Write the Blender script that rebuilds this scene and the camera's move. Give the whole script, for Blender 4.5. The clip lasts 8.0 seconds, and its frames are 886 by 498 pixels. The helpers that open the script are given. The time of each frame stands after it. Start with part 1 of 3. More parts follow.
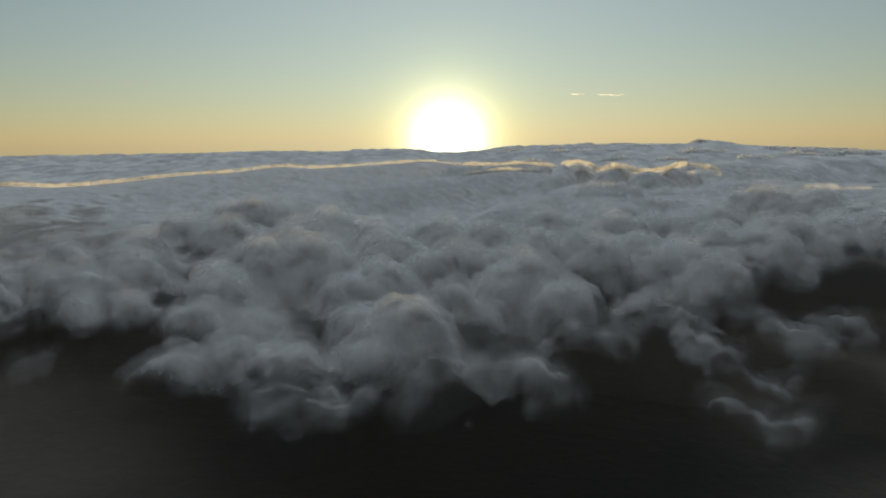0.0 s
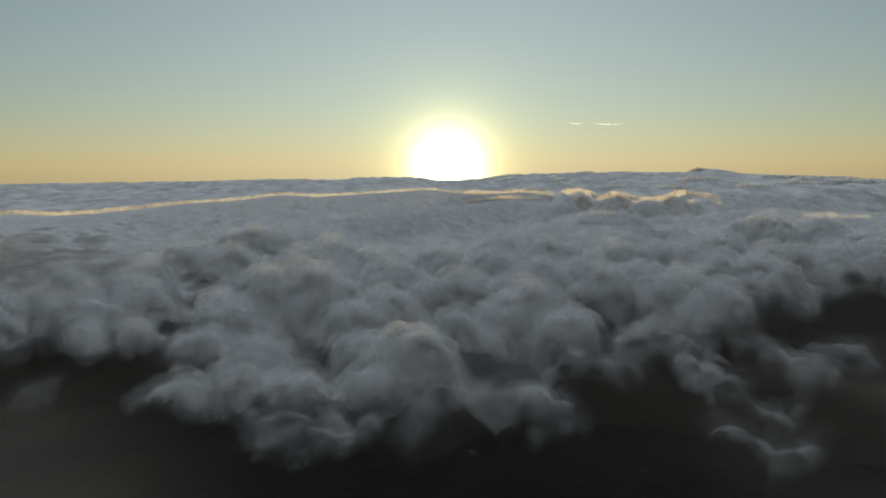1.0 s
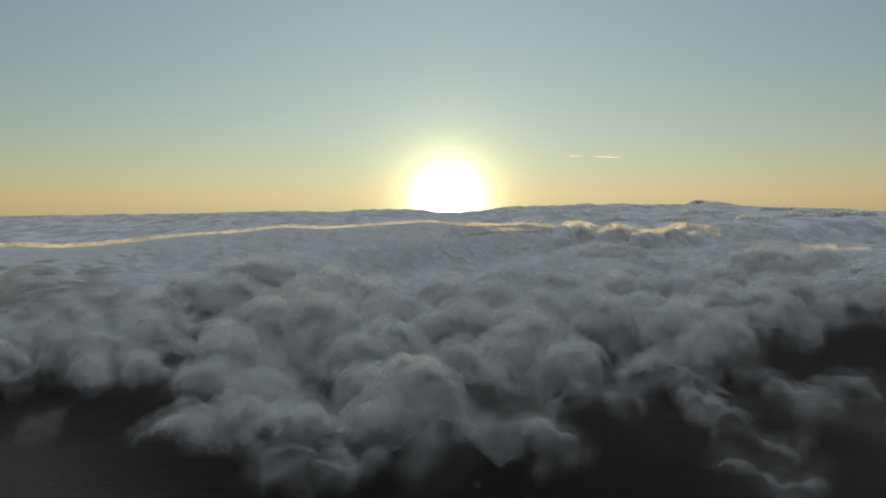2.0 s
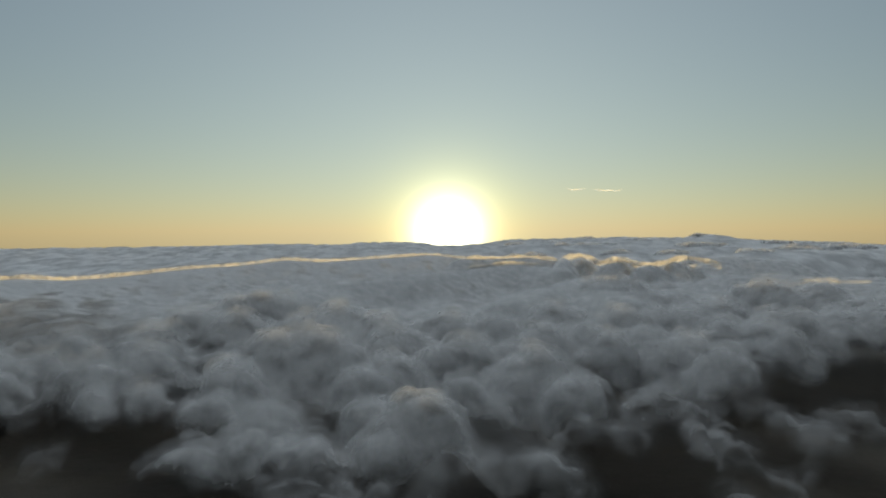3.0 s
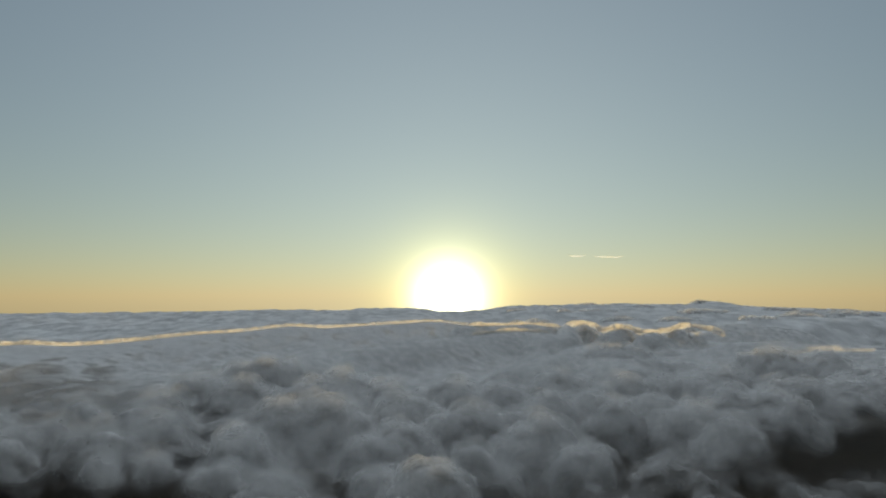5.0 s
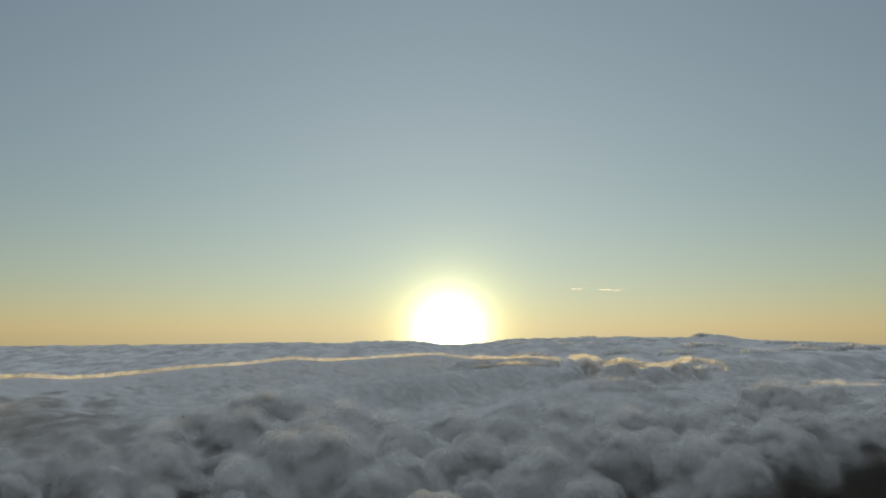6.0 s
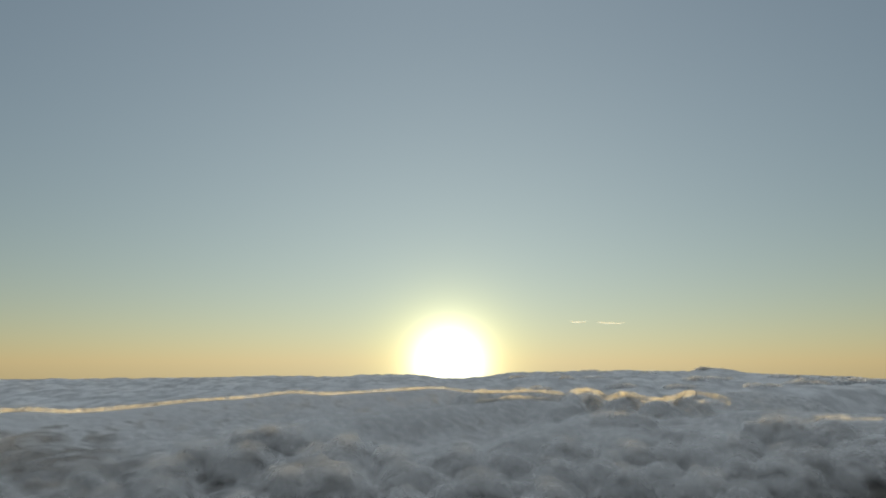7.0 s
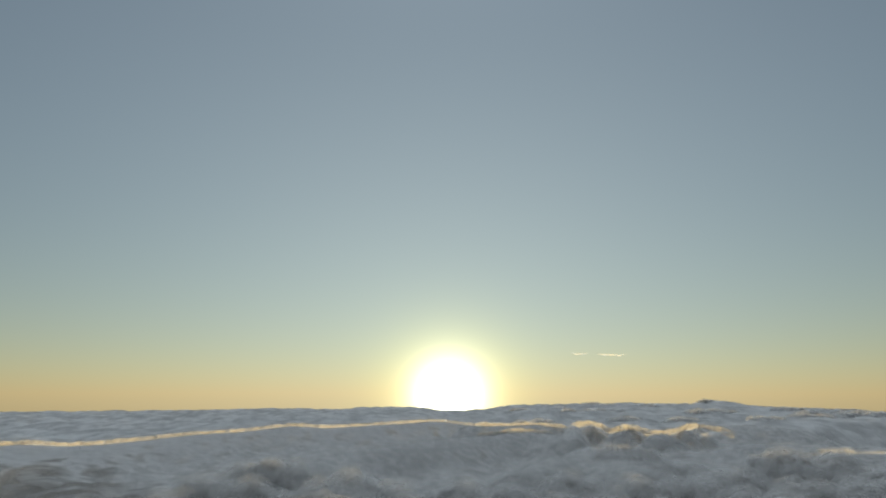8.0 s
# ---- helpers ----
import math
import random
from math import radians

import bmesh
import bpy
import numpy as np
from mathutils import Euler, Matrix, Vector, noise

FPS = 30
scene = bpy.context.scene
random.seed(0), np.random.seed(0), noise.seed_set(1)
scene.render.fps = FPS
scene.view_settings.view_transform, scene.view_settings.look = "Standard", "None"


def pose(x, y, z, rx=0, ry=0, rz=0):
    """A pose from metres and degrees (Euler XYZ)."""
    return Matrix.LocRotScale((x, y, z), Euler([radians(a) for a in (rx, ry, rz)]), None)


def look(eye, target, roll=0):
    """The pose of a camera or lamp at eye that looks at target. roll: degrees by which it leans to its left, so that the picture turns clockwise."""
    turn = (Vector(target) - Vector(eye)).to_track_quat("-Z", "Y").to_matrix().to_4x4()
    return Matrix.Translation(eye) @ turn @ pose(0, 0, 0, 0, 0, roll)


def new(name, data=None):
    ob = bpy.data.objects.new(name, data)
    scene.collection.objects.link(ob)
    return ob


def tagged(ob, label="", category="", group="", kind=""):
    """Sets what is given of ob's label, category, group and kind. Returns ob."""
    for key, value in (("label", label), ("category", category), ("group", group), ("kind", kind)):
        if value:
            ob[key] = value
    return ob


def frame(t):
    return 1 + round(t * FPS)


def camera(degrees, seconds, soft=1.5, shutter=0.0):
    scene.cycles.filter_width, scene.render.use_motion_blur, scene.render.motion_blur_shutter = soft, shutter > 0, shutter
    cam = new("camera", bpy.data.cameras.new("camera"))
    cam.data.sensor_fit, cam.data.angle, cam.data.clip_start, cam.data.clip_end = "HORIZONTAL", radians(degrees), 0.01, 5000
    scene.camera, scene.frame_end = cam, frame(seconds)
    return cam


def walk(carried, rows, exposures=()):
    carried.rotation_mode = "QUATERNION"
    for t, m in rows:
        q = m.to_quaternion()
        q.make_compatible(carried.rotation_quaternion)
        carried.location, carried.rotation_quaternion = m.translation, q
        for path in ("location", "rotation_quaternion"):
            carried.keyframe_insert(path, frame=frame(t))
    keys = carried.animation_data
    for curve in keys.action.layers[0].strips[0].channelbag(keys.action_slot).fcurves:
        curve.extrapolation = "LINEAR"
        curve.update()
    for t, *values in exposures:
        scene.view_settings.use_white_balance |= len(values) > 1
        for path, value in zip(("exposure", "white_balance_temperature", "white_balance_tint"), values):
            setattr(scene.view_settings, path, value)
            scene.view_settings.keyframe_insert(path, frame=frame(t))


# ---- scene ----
# A drone hovers above a sea of clouds at sunset, drifts back a little and tilts up.
cam = camera(65.4, 8.0, soft=2.0)
scene.cycles.transparent_max_bounces = 64  # many thin skins of cloud lie behind one another
EYE = 90.0  # metres above the mean top of the clouds
TILT = [
    (0.0, -9.26, 0.00, 0.355), (0.5, -8.13, 0.00, 0.335), (1.0, -6.95, -0.01, 0.320), (1.5, -5.66, -0.02, 0.315),
    (3.0, -1.59, -0.01, 0.275), (3.5, -0.25, 0.00, 0.230), (4.0, 1.15, 0.01, 0.185), (4.5, 2.51, 0.02, 0.140),
    (6.0, 6.56, 0.035, 0.045), (6.5, 7.90, 0.04, 0.018), (7.0, 9.27, 0.05, -0.008), (7.5, 10.60, 0.05, -0.030), (8.0, 11.85, 0.04, -0.035),
]


def eye_at(t):
    k = t / 8.0
    return -19.6 * k - 5.0 * k * k, -31.4 * k - 11.4 * k * k, EYE + 7.5 * k - 0.9 * k * k


walk(cam, [(t, pose(*eye_at(t), 90 + up, 0, yaw) @ pose(0, 0, 0, 0, 0, -lean)) for t, up, yaw, lean in TILT])

# ---- light: a low sun behind the far clouds, and the clear evening sky ----
SUN_UP, SUN_SIDE = 1.6, 0.45  # degrees above the horizontal, and to the right of +y
GLOW_UP = -0.25  # middle of the aureole and painted glare, in the haze
sun_way = Vector((math.sin(radians(SUN_SIDE)) * math.cos(radians(SUN_UP)), math.cos(radians(SUN_SIDE)) * math.cos(radians(SUN_UP)), math.sin(radians(SUN_UP))))


def link(tree, a, b):
    tree.links.new(a, b)


def math_node(tree, op, a, b=None, c=None, clamp=False):
    n = tree.nodes.new("ShaderNodeMath")
    n.operation, n.use_clamp = op, clamp
    for i, v in enumerate((a, b, c)):
        if v is None:
            continue
        if isinstance(v, (int, float)):
            n.inputs[i].default_value = v
        else:
            link(tree, v, n.inputs[i])
    return n.outputs[0]


SKY = 0.19


def make_world():
    world = bpy.data.worlds.new("evening_sky")
    world.use_nodes = True
    tree = world.node_tree
    tree.nodes.clear()
    out = tree.nodes.new("ShaderNodeOutputWorld")
    sky = tree.nodes.new("ShaderNodeTexSky")
    sky.sky_type, sky.sun_disc = "NISHITA", False
    sky.sun_elevation, sky.sun_rotation = radians(8.0), radians(SUN_SIDE)
    sky.altitude, sky.air_density, sky.dust_density, sky.ozone_density = 600, 1.0, 0.0, 1.0
    back = tree.nodes.new("ShaderNodeBackground")
    link(tree, sky.outputs[0], back.inputs["Color"])
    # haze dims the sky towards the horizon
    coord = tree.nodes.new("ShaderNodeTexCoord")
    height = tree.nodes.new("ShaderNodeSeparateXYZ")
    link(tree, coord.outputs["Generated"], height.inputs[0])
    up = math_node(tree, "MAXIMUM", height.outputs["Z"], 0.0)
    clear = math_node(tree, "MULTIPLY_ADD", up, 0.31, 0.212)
    # the unseen sky away from the sun is dimmed, to darken slopes facing it
    back_dim = tree.nodes.new("ShaderNodeMapRange")
    back_dim.inputs[1].default_value, back_dim.inputs[2].default_value, back_dim.inputs[3].default_value, back_dim.inputs[4].default_value = -0.6, 0.5, 0.14, 1.0
    link(tree, height.outputs["Y"], back_dim.inputs[0])
    clear = math_node(tree, "MULTIPLY", clear, back_dim.outputs[0])
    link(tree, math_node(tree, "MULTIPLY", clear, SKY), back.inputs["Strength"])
    # the sun's bright aureole, with lens glare painted into the sky round it
    dot = tree.nodes.new("ShaderNodeVectorMath")
    dot.operation = "DOT_PRODUCT"
    link(tree, coord.outputs["Generated"], dot.inputs[0])
    dot.inputs[1].default_value = (math.sin(radians(SUN_SIDE)), math.cos(radians(SUN_SIDE)), math.sin(radians(GLOW_UP)))
    angle = math_node(tree, "MULTIPLY", math_node(tree, "ARCCOSINE", math_node(tree, "MINIMUM", dot.outputs["Value"], 0.9999999)), 180 / math.pi)
    shaders = [back.outputs[0]]
    for colour, strength, width, power in (((1.0, 0.97, 0.90), 3.0, 2.1, 1.7), ((1.0, 0.92, 0.25), 1.1, 3.4, 1.4), ((0.97, 0.97, 0.74), 0.295, 28.0, 1.2)):
        fall = math_node(tree, "POWER", math_node(tree, "DIVIDE", angle, width), power)
        glow = math_node(tree, "EXPONENT", math_node(tree, "MULTIPLY", fall, -1.0))
        bg = tree.nodes.new("ShaderNodeBackground")
        bg.inputs["Color"].default_value = (*colour, 1)
        link(tree, math_node(tree, "MULTIPLY", glow, strength), bg.inputs["Strength"])
        shaders.append(bg.outputs[0])
    # unseen bright lobe high on the sun's side, added to light the cloud tops
    side = tree.nodes.new("ShaderNodeVectorMath")
    side.operation = "DOT_PRODUCT"
    link(tree, coord.outputs["Generated"], side.inputs[0])
    side.inputs[1].default_value = (0, math.cos(radians(67)), math.sin(radians(67)))
    lobe = math_node(tree, "POWER", math_node(tree, "MAXIMUM", side.outputs["Value"], 0.0), 26.0)
    fill_glow = tree.nodes.new("ShaderNodeBackground")
    fill_glow.inputs["Color"].default_value = (0.84, 0.94, 1.0, 1)
    link(tree, math_node(tree, "MULTIPLY_ADD", lobe, 5.1, 0.04), fill_glow.inputs["Strength"])
    shaders.append(fill_glow.outputs[0])
    total = shaders[0]
    for s in shaders[1:]:
        add = tree.nodes.new("ShaderNodeAddShader")
        link(tree, total, add.inputs[0])
        link(tree, s, add.inputs[1])
        total = add.outputs[0]
    link(tree, total, out.inputs["Surface"])
    scene.world = world


make_world()
sun_data = bpy.data.lights.new("sun", "SUN")
sun_data.energy, sun_data.angle, sun_data.color = 5.0, radians(0.5), (1.0, 0.72, 0.29)
sun_lamp = new("sun", sun_data)
sun_lamp.matrix_world = look(sun_way * 100, (0, 0, 0))


# ---- materials ----
def noise_node(tree, vector, scale, detail=4.0, rough=0.55):
    n = tree.nodes.new("ShaderNodeTexNoise")
    n.inputs["Scale"].default_value, n.inputs["Detail"].default_value, n.inputs["Roughness"].default_value = scale, detail, rough
    link(tree, vector, n.inputs["Vector"])
    return n.outputs["Fac"]


def map_node(tree, value, a, b, c, d):
    n = tree.nodes.new("ShaderNodeMapRange")
    n.interpolation_type = "SMOOTHSTEP"
    for i, v in enumerate((a, b, c, d), 1):
        n.inputs[i].default_value = v
    link(tree, value, n.inputs[0])
    return n.outputs[0]


def cloud_material(name, colour, grain=0.03, ragged=0.35, thin=0.1, stretch=(1, 1, 1), sharp=0.22, fluff=0.05, deep=6.0, vary=0.1, detail=2.5):
    """Cloud: a scattering surface whose cover follows the droplets' density, broken up by turbulence.
    grain: billows per metre; ragged: how much turbulence tears the cover; thin: share of light let through."""
    mat = bpy.data.materials.new(name)
    mat.use_nodes = True
    tree = mat.node_tree
    tree.nodes.clear()
    out = tree.nodes.new("ShaderNodeOutputMaterial")
    geo = tree.nodes.new("ShaderNodeNewGeometry")
    scale = tree.nodes.new("ShaderNodeVectorMath")
    scale.operation = "MULTIPLY"
    scale.inputs[1].default_value = stretch
    link(tree, geo.outputs["Position"], scale.inputs[0])
    place = scale.outputs[0]
    dense = tree.nodes.new("ShaderNodeAttribute")
    dense.attribute_name = "droplets"
    warp = tree.nodes.new("ShaderNodeTexNoise")
    warp.inputs["Scale"].default_value, warp.inputs["Detail"].default_value = grain * 0.6, 2.0
    link(tree, place, warp.inputs["Vector"])
    bent = tree.nodes.new("ShaderNodeVectorMath")
    bent.operation = "MULTIPLY_ADD"
    link(tree, warp.outputs["Color"], bent.inputs[0])
    bent.inputs[1].default_value = (0.7 / grain,) * 3
    link(tree, place, bent.inputs[2])
    coarse = noise_node(tree, bent.outputs[0], grain, detail, 0.5)
    torn = map_node(tree, coarse, 0.5 - sharp, 0.5 + sharp, 0.0, 2.0)
    share = math_node(tree, "MULTIPLY_ADD", torn, ragged, 1.0 - ragged)
    cover = math_node(tree, "MULTIPLY", dense.outputs["Fac"], share, clamp=True)
    bump = tree.nodes.new("ShaderNodeBump")
    bump.inputs["Strength"].default_value, bump.inputs["Distance"].default_value = fluff, deep
    link(tree, noise_node(tree, place, grain * 2.2, 4.0, 0.5), bump.inputs["Height"])
    tone = tree.nodes.new("ShaderNodeMix")
    tone.data_type = "RGBA"
    tone.inputs[6].default_value = (*[c * (1 - vary) for c in colour], 1)
    tone.inputs[7].default_value = (*colour, 1)
    link(tree, map_node(tree, coarse, 0.3, 0.7, 0.0, 1.0), tone.inputs[0])
    solid, soft, mix, clear, last = [tree.nodes.new("ShaderNode" + n) for n in ("BsdfDiffuse", "BsdfTranslucent", "MixShader", "BsdfTransparent", "MixShader")]
    for n in (solid, soft):
        link(tree, tone.outputs[2], n.inputs["Color"])
        link(tree, bump.outputs[0], n.inputs["Normal"])
    mix.inputs[0].default_value = thin
    link(tree, solid.outputs[0], mix.inputs[1])
    link(tree, soft.outputs[0], mix.inputs[2])
    link(tree, cover, last.inputs[0])
    link(tree, clear.outputs[0], last.inputs[1])
    link(tree, mix.outputs[0], last.inputs[2])
    link(tree, last.outputs[0], out.inputs["Surface"])
    return mat


def ground_material():
    mat = bpy.data.materials.new("moorland")
    mat.use_nodes = True
    tree = mat.node_tree
    bsdf = tree.nodes["Principled BSDF"]
    bsdf.inputs["Roughness"].default_value = 0.95
    geo = tree.nodes.new("ShaderNodeNewGeometry")
    ramp = tree.nodes.new("ShaderNodeValToRGB")
    ramp.color_ramp.elements[0].position, ramp.color_ramp.elements[1].position = 0.3, 0.7
    ramp.color_ramp.elements[0].color, ramp.color_ramp.elements[1].color = (0.058, 0.055, 0.042, 1), (0.078, 0.067, 0.049, 1)
    middle = ramp.color_ramp.elements.new(0.5)
    middle.color = (0.07, 0.06, 0.048, 1)
    link(tree, noise_node(tree, geo.outputs["Position"], 0.006, 6.0, 0.6), ramp.inputs[0])
    link(tree, ramp.outputs[0], bsdf.inputs["Base Color"])
    bump = tree.nodes.new("ShaderNodeBump")
    bump.inputs["Distance"].default_value = 4.0
    link(tree, noise_node(tree, geo.outputs["Position"], 0.05, 5.0, 0.6), bump.inputs["Height"])
    link(tree, bump.outputs[0], bsdf.inputs["Normal"])
    return mat


WHITE = (0.79, 0.78, 0.77)
CLOUD = cloud_material("cloud", WHITE, ragged=0.55, thin=0.3, fluff=0.02, vary=0.04)
VEIL = cloud_material("cloud_veil", WHITE, grain=0.06, ragged=1.0, thin=0.4)
TUFT = cloud_material("sunlit_tuft", WHITE, grain=0.07, ragged=0.5, thin=0.8, fluff=0.2)
SOFT = cloud_material("soft_cloud", WHITE, grain=0.05, ragged=0.7, thin=0.35)
# its mottled tone paints in the light and shade of far billows
FAR_CLOUD = cloud_material("far_cloud", WHITE, grain=0.018, ragged=0.0, fluff=1.0, deep=14.0, vary=0.38, stretch=(1, 0.4, 1))
HAZE_SHEET = cloud_material("mist", (0.62, 0.50, 0.385), grain=0.01, ragged=0.3)
STREAK = cloud_material("high_cloud", (0.9, 0.9, 0.9), grain=0.02, ragged=0.1, thin=0.9, stretch=(0.4, 1, 2.5))
MOOR = ground_material()


# ---- turbulence, in plain arrays ----
def lattice(i, j, k, seed):
    h = (i.astype(np.int64) * 374761393 + j.astype(np.int64) * 668265263 + k.astype(np.int64) * 2147483647 + seed * 974634777) & 0xFFFFFFFF
    h = ((h ^ (h >> 13)) * 1274126177) & 0xFFFFFFFF
    h = ((h ^ (h >> 16)) * 2246822519) & 0xFFFFFFFF
    return ((h ^ (h >> 15)) & 0xFFFFFF) / float(0xFFFFFF)


def value_noise(p, seed=0):
    """Smooth noise from -1 to 1 at the points p (..., 3)."""
    c = np.floor(p)
    f = p - c
    f = f * f * f * (f * (f * 6 - 15) + 10)
    i, j, k = (c[..., n] for n in range(3))
    total = 0
    for a in (0, 1):
        for b in (0, 1):
            for d in (0, 1):
                w = np.abs(1 - a - f[..., 0]) * np.abs(1 - b - f[..., 1]) * np.abs(1 - d - f[..., 2])
                total = total + w * lattice(i + a, j + b, k + d, seed)
    return total * 2 - 1


def turbulence(p, octaves=4, seed=0):
    total, size = 0, 1.0
    for n in range(octaves):
        total = total + size * value_noise(p * 2.03 ** n, seed + n)
        size *= 0.5
    return total


def billow(p, seed=0, flat=False):
    """Rounded heads, from 0 in the clefts between them to 1 on top."""
    c = np.floor(p)
    near = np.full(p.shape[:-1], 9.0)
    for a in (-1, 0, 1):
        for b in (-1, 0, 1):
            for d in ((0,) if flat else (-1, 0, 1)):
                q = c + (a, b, d)
                i, j, k = (q[..., n] for n in range(3))
                dist = (q[..., 0] + lattice(i, j, k, seed) - p[..., 0]) ** 2 + (q[..., 1] + lattice(i, j, k, seed + 7) - p[..., 1]) ** 2
                if not flat:
                    dist = dist + (q[..., 2] + lattice(i, j, k, seed + 13) - p[..., 2]) ** 2
                near = np.minimum(near, dist)
    return 1 - np.minimum(near, 1.0)


def smooth(a, b, x):
    t = np.clip((x - a) / (b - a), 0, 1)
    return t * t * (3 - 2 * t)


# ---- meshes ----
def sheet_mesh(name, layers, densities, material, around=False, veil=None, least=0.02):
    """One mesh of several nested sheets. layers: arrays (rows, columns, 3); densities: arrays (rows, columns)."""
    points, faces, dense, slot, start = [], [], [], [], 0
    for layer, d in zip(layers, densities):
        n, m = layer.shape[:2]
        index = start + np.arange(n * m).reshape(n, m)
        if around:
            index = np.concatenate([index, index[:, :1]], 1)
        faces.append(np.stack([index[:-1, :-1], index[:-1, 1:], index[1:, 1:], index[1:, :-1]], -1).reshape(-1, 4))
        slot.append(np.full(len(faces[-1]), int(start > 0 and veil is not None)))
        points.append(layer.reshape(-1, 3))
        dense.append(d.ravel())
        start += n * m
    points, faces, dense = np.concatenate(points), np.concatenate(faces), np.concatenate(dense)
    # leave out what holds no droplets at all
    kept = dense[faces].max(1) > least
    faces, slot = faces[kept], np.concatenate(slot)[kept]
    used, inverse = np.unique(faces, return_inverse=True)
    faces, points, dense = inverse.reshape(-1, 4), points[used], dense[used]
    mesh = bpy.data.meshes.new(name)
    mesh.vertices.add(len(points))
    mesh.vertices.foreach_set("co", points.astype(np.float32).ravel())
    mesh.loops.add(faces.size)
    mesh.loops.foreach_set("vertex_index", faces.astype(np.int32).ravel())
    mesh.polygons.add(len(faces))
    mesh.polygons.foreach_set("loop_start", np.arange(0, faces.size, 4, dtype=np.int32))
    mesh.polygons.foreach_set("use_smooth", np.ones(len(faces), dtype=bool))
    mesh.polygons.foreach_set("material_index", slot.astype(np.int32))
    mesh.update(calc_edges=True)
    mesh.attributes.new("droplets", "FLOAT", "POINT").data.foreach_set("value", dense.astype(np.float32))
    mesh.materials.append(material)
    if veil:
        mesh.materials.append(veil)
    return new(name, mesh)


def part(name, ob, parent, label=""):
    """Makes ob, built in its parent's own coordinates, a part of it."""
    ob.name, ob.parent = name, parent
    return tagged(ob, label)


def polar(az, near, far, columns, rows):
    """A fan of places, evenly fine as seen from the middle."""
    a, r = np.meshgrid(np.radians(np.linspace(-az, az, columns)), np.geomspace(near, far, rows))
    return np.stack([r * np.sin(a), r * np.cos(a)], -1)


def flat3(p, z=0.0):
    return np.concatenate([p, np.full(p.shape[:-1] + (1,), z)], -1)


# ---- the land far below ----
def build_ground():
    a, r = np.meshgrid(np.linspace(0, 2 * math.pi, 96, endpoint=False), np.concatenate([[1.0], np.geomspace(60, 4950, 60)]))
    p = np.stack([r * np.sin(a), r * np.cos(a), 0 * r], -1)
    p[..., 2] = -250 + 9 * turbulence(p / 420.0, 4, 5)
    return sheet_mesh("ground", [p], [np.ones(r.shape)], MOOR, around=True)


tagged(build_ground(), "dark brown-green moorland far below the clouds", "ground", kind="structure")


# lines in plan: the crest of the long wave and the height it reaches, and the near edge of the bank
CREST = ((-1500, 1020), (-983, 1150), (-774, 1210), (-727, 1260), (-662, 1320), (-548, 1450), (-476, 1520), (-385, 1610), (-302, 1660), (-200, 1710), (-120, 1760), (-64, 1800), (24, 1830), (69, 1850), (1500, 2100))
CREST_TOP = ((-1500, -5), (-983, 1), (-774, 8), (-727, 2), (-662, 2), (-548, 12), (-476, 14), (-385, 23), (-302, 15), (-200, 21), (-120, 23), (-64, 26), (24, 22), (69, 1), (120, -28), (1500, -43))
EDGE = ((-1500, 1000), (-700, 880), (-424, 740), (-308, 610), (-187, 480), (-105, 385), (-69, 365), (4, 410), (72, 430), (131, 490), (233, 565), (398, 770), (510, 860), (650, 940), (800, 980), (1500, 1150))


# ---- the sea of clouds out to the horizon ----
def deck_form(p):
    """Height of the far clouds' tops at the places p (..., 2)."""
    x, y = p[..., 0], p[..., 1]
    q = flat3(p)
    z = -14 + 7 * turbulence(q * (1 / 600, 1 / 260, 0), 3, 21)
    bend = q + 60 * np.stack([value_noise(q / 300, 41), value_noise(q / 300, 42), 0 * x], -1)
    z += 20 * billow(bend * (1 / 260, 1 / 420, 0), 22, True) + 13 * billow(bend * (1 / 110, 1 / 170, 0), 23, True) + 9 * billow(bend * (1 / 52, 1 / 80, 0), 24, True) - 21
    right = smooth(0, 900, x)
    z += right * 9 + 12 * smooth(2600, 4200, y) * smooth(100, 700, x)
    z += 26 * np.exp(-((x - 1707) / 115) ** 2 - ((y - 4450) / 260) ** 2) + 14 * np.exp(-((x - 1150) / 320) ** 2 - ((y - 4400) / 300) ** 2)
    z -= 8 * smooth(-300, -900, x)
    z -= 24 * np.exp(-((x / y - 0.006) / 0.03) ** 2) * smooth(2400, 3800, y)
    z -= 30 * smooth(0.38, 0.66, x / y) * smooth(2400, 3800, y)
    z += 12 * right * smooth(2400, 3800, y) * (billow(bend * (1 / 85, 1 / 120, 0), 25, True) - 0.5)
    crest = np.interp(x, *zip(*CREST))
    z -= 80 * smooth(160, -60, y - crest) + 24 * smooth(3200, 1900, np.hypot(x, y))
    # unseen drop at the far rim, added to keep sun off the land
    z -= 250 * smooth(4870, 4950, np.hypot(x, y))
    return z


def build_far_deck():
    p = polar(56, 1250, 4950, 560, 340)
    z = deck_form(p)
    layer = np.concatenate([p, z[..., None]], -1)
    up = np.array((0, 0, 1.0))
    behind = smooth(-90, 0, p[..., 1] - np.interp(p[..., 0], *zip(*CREST)))
    return sheet_mesh("cloud_deck", [layer], [behind], FAR_CLOUD)


DECK = tagged(build_far_deck(), "grey-blue sea of rolling clouds reaching the horizon", "cloud deck", kind="stuff")


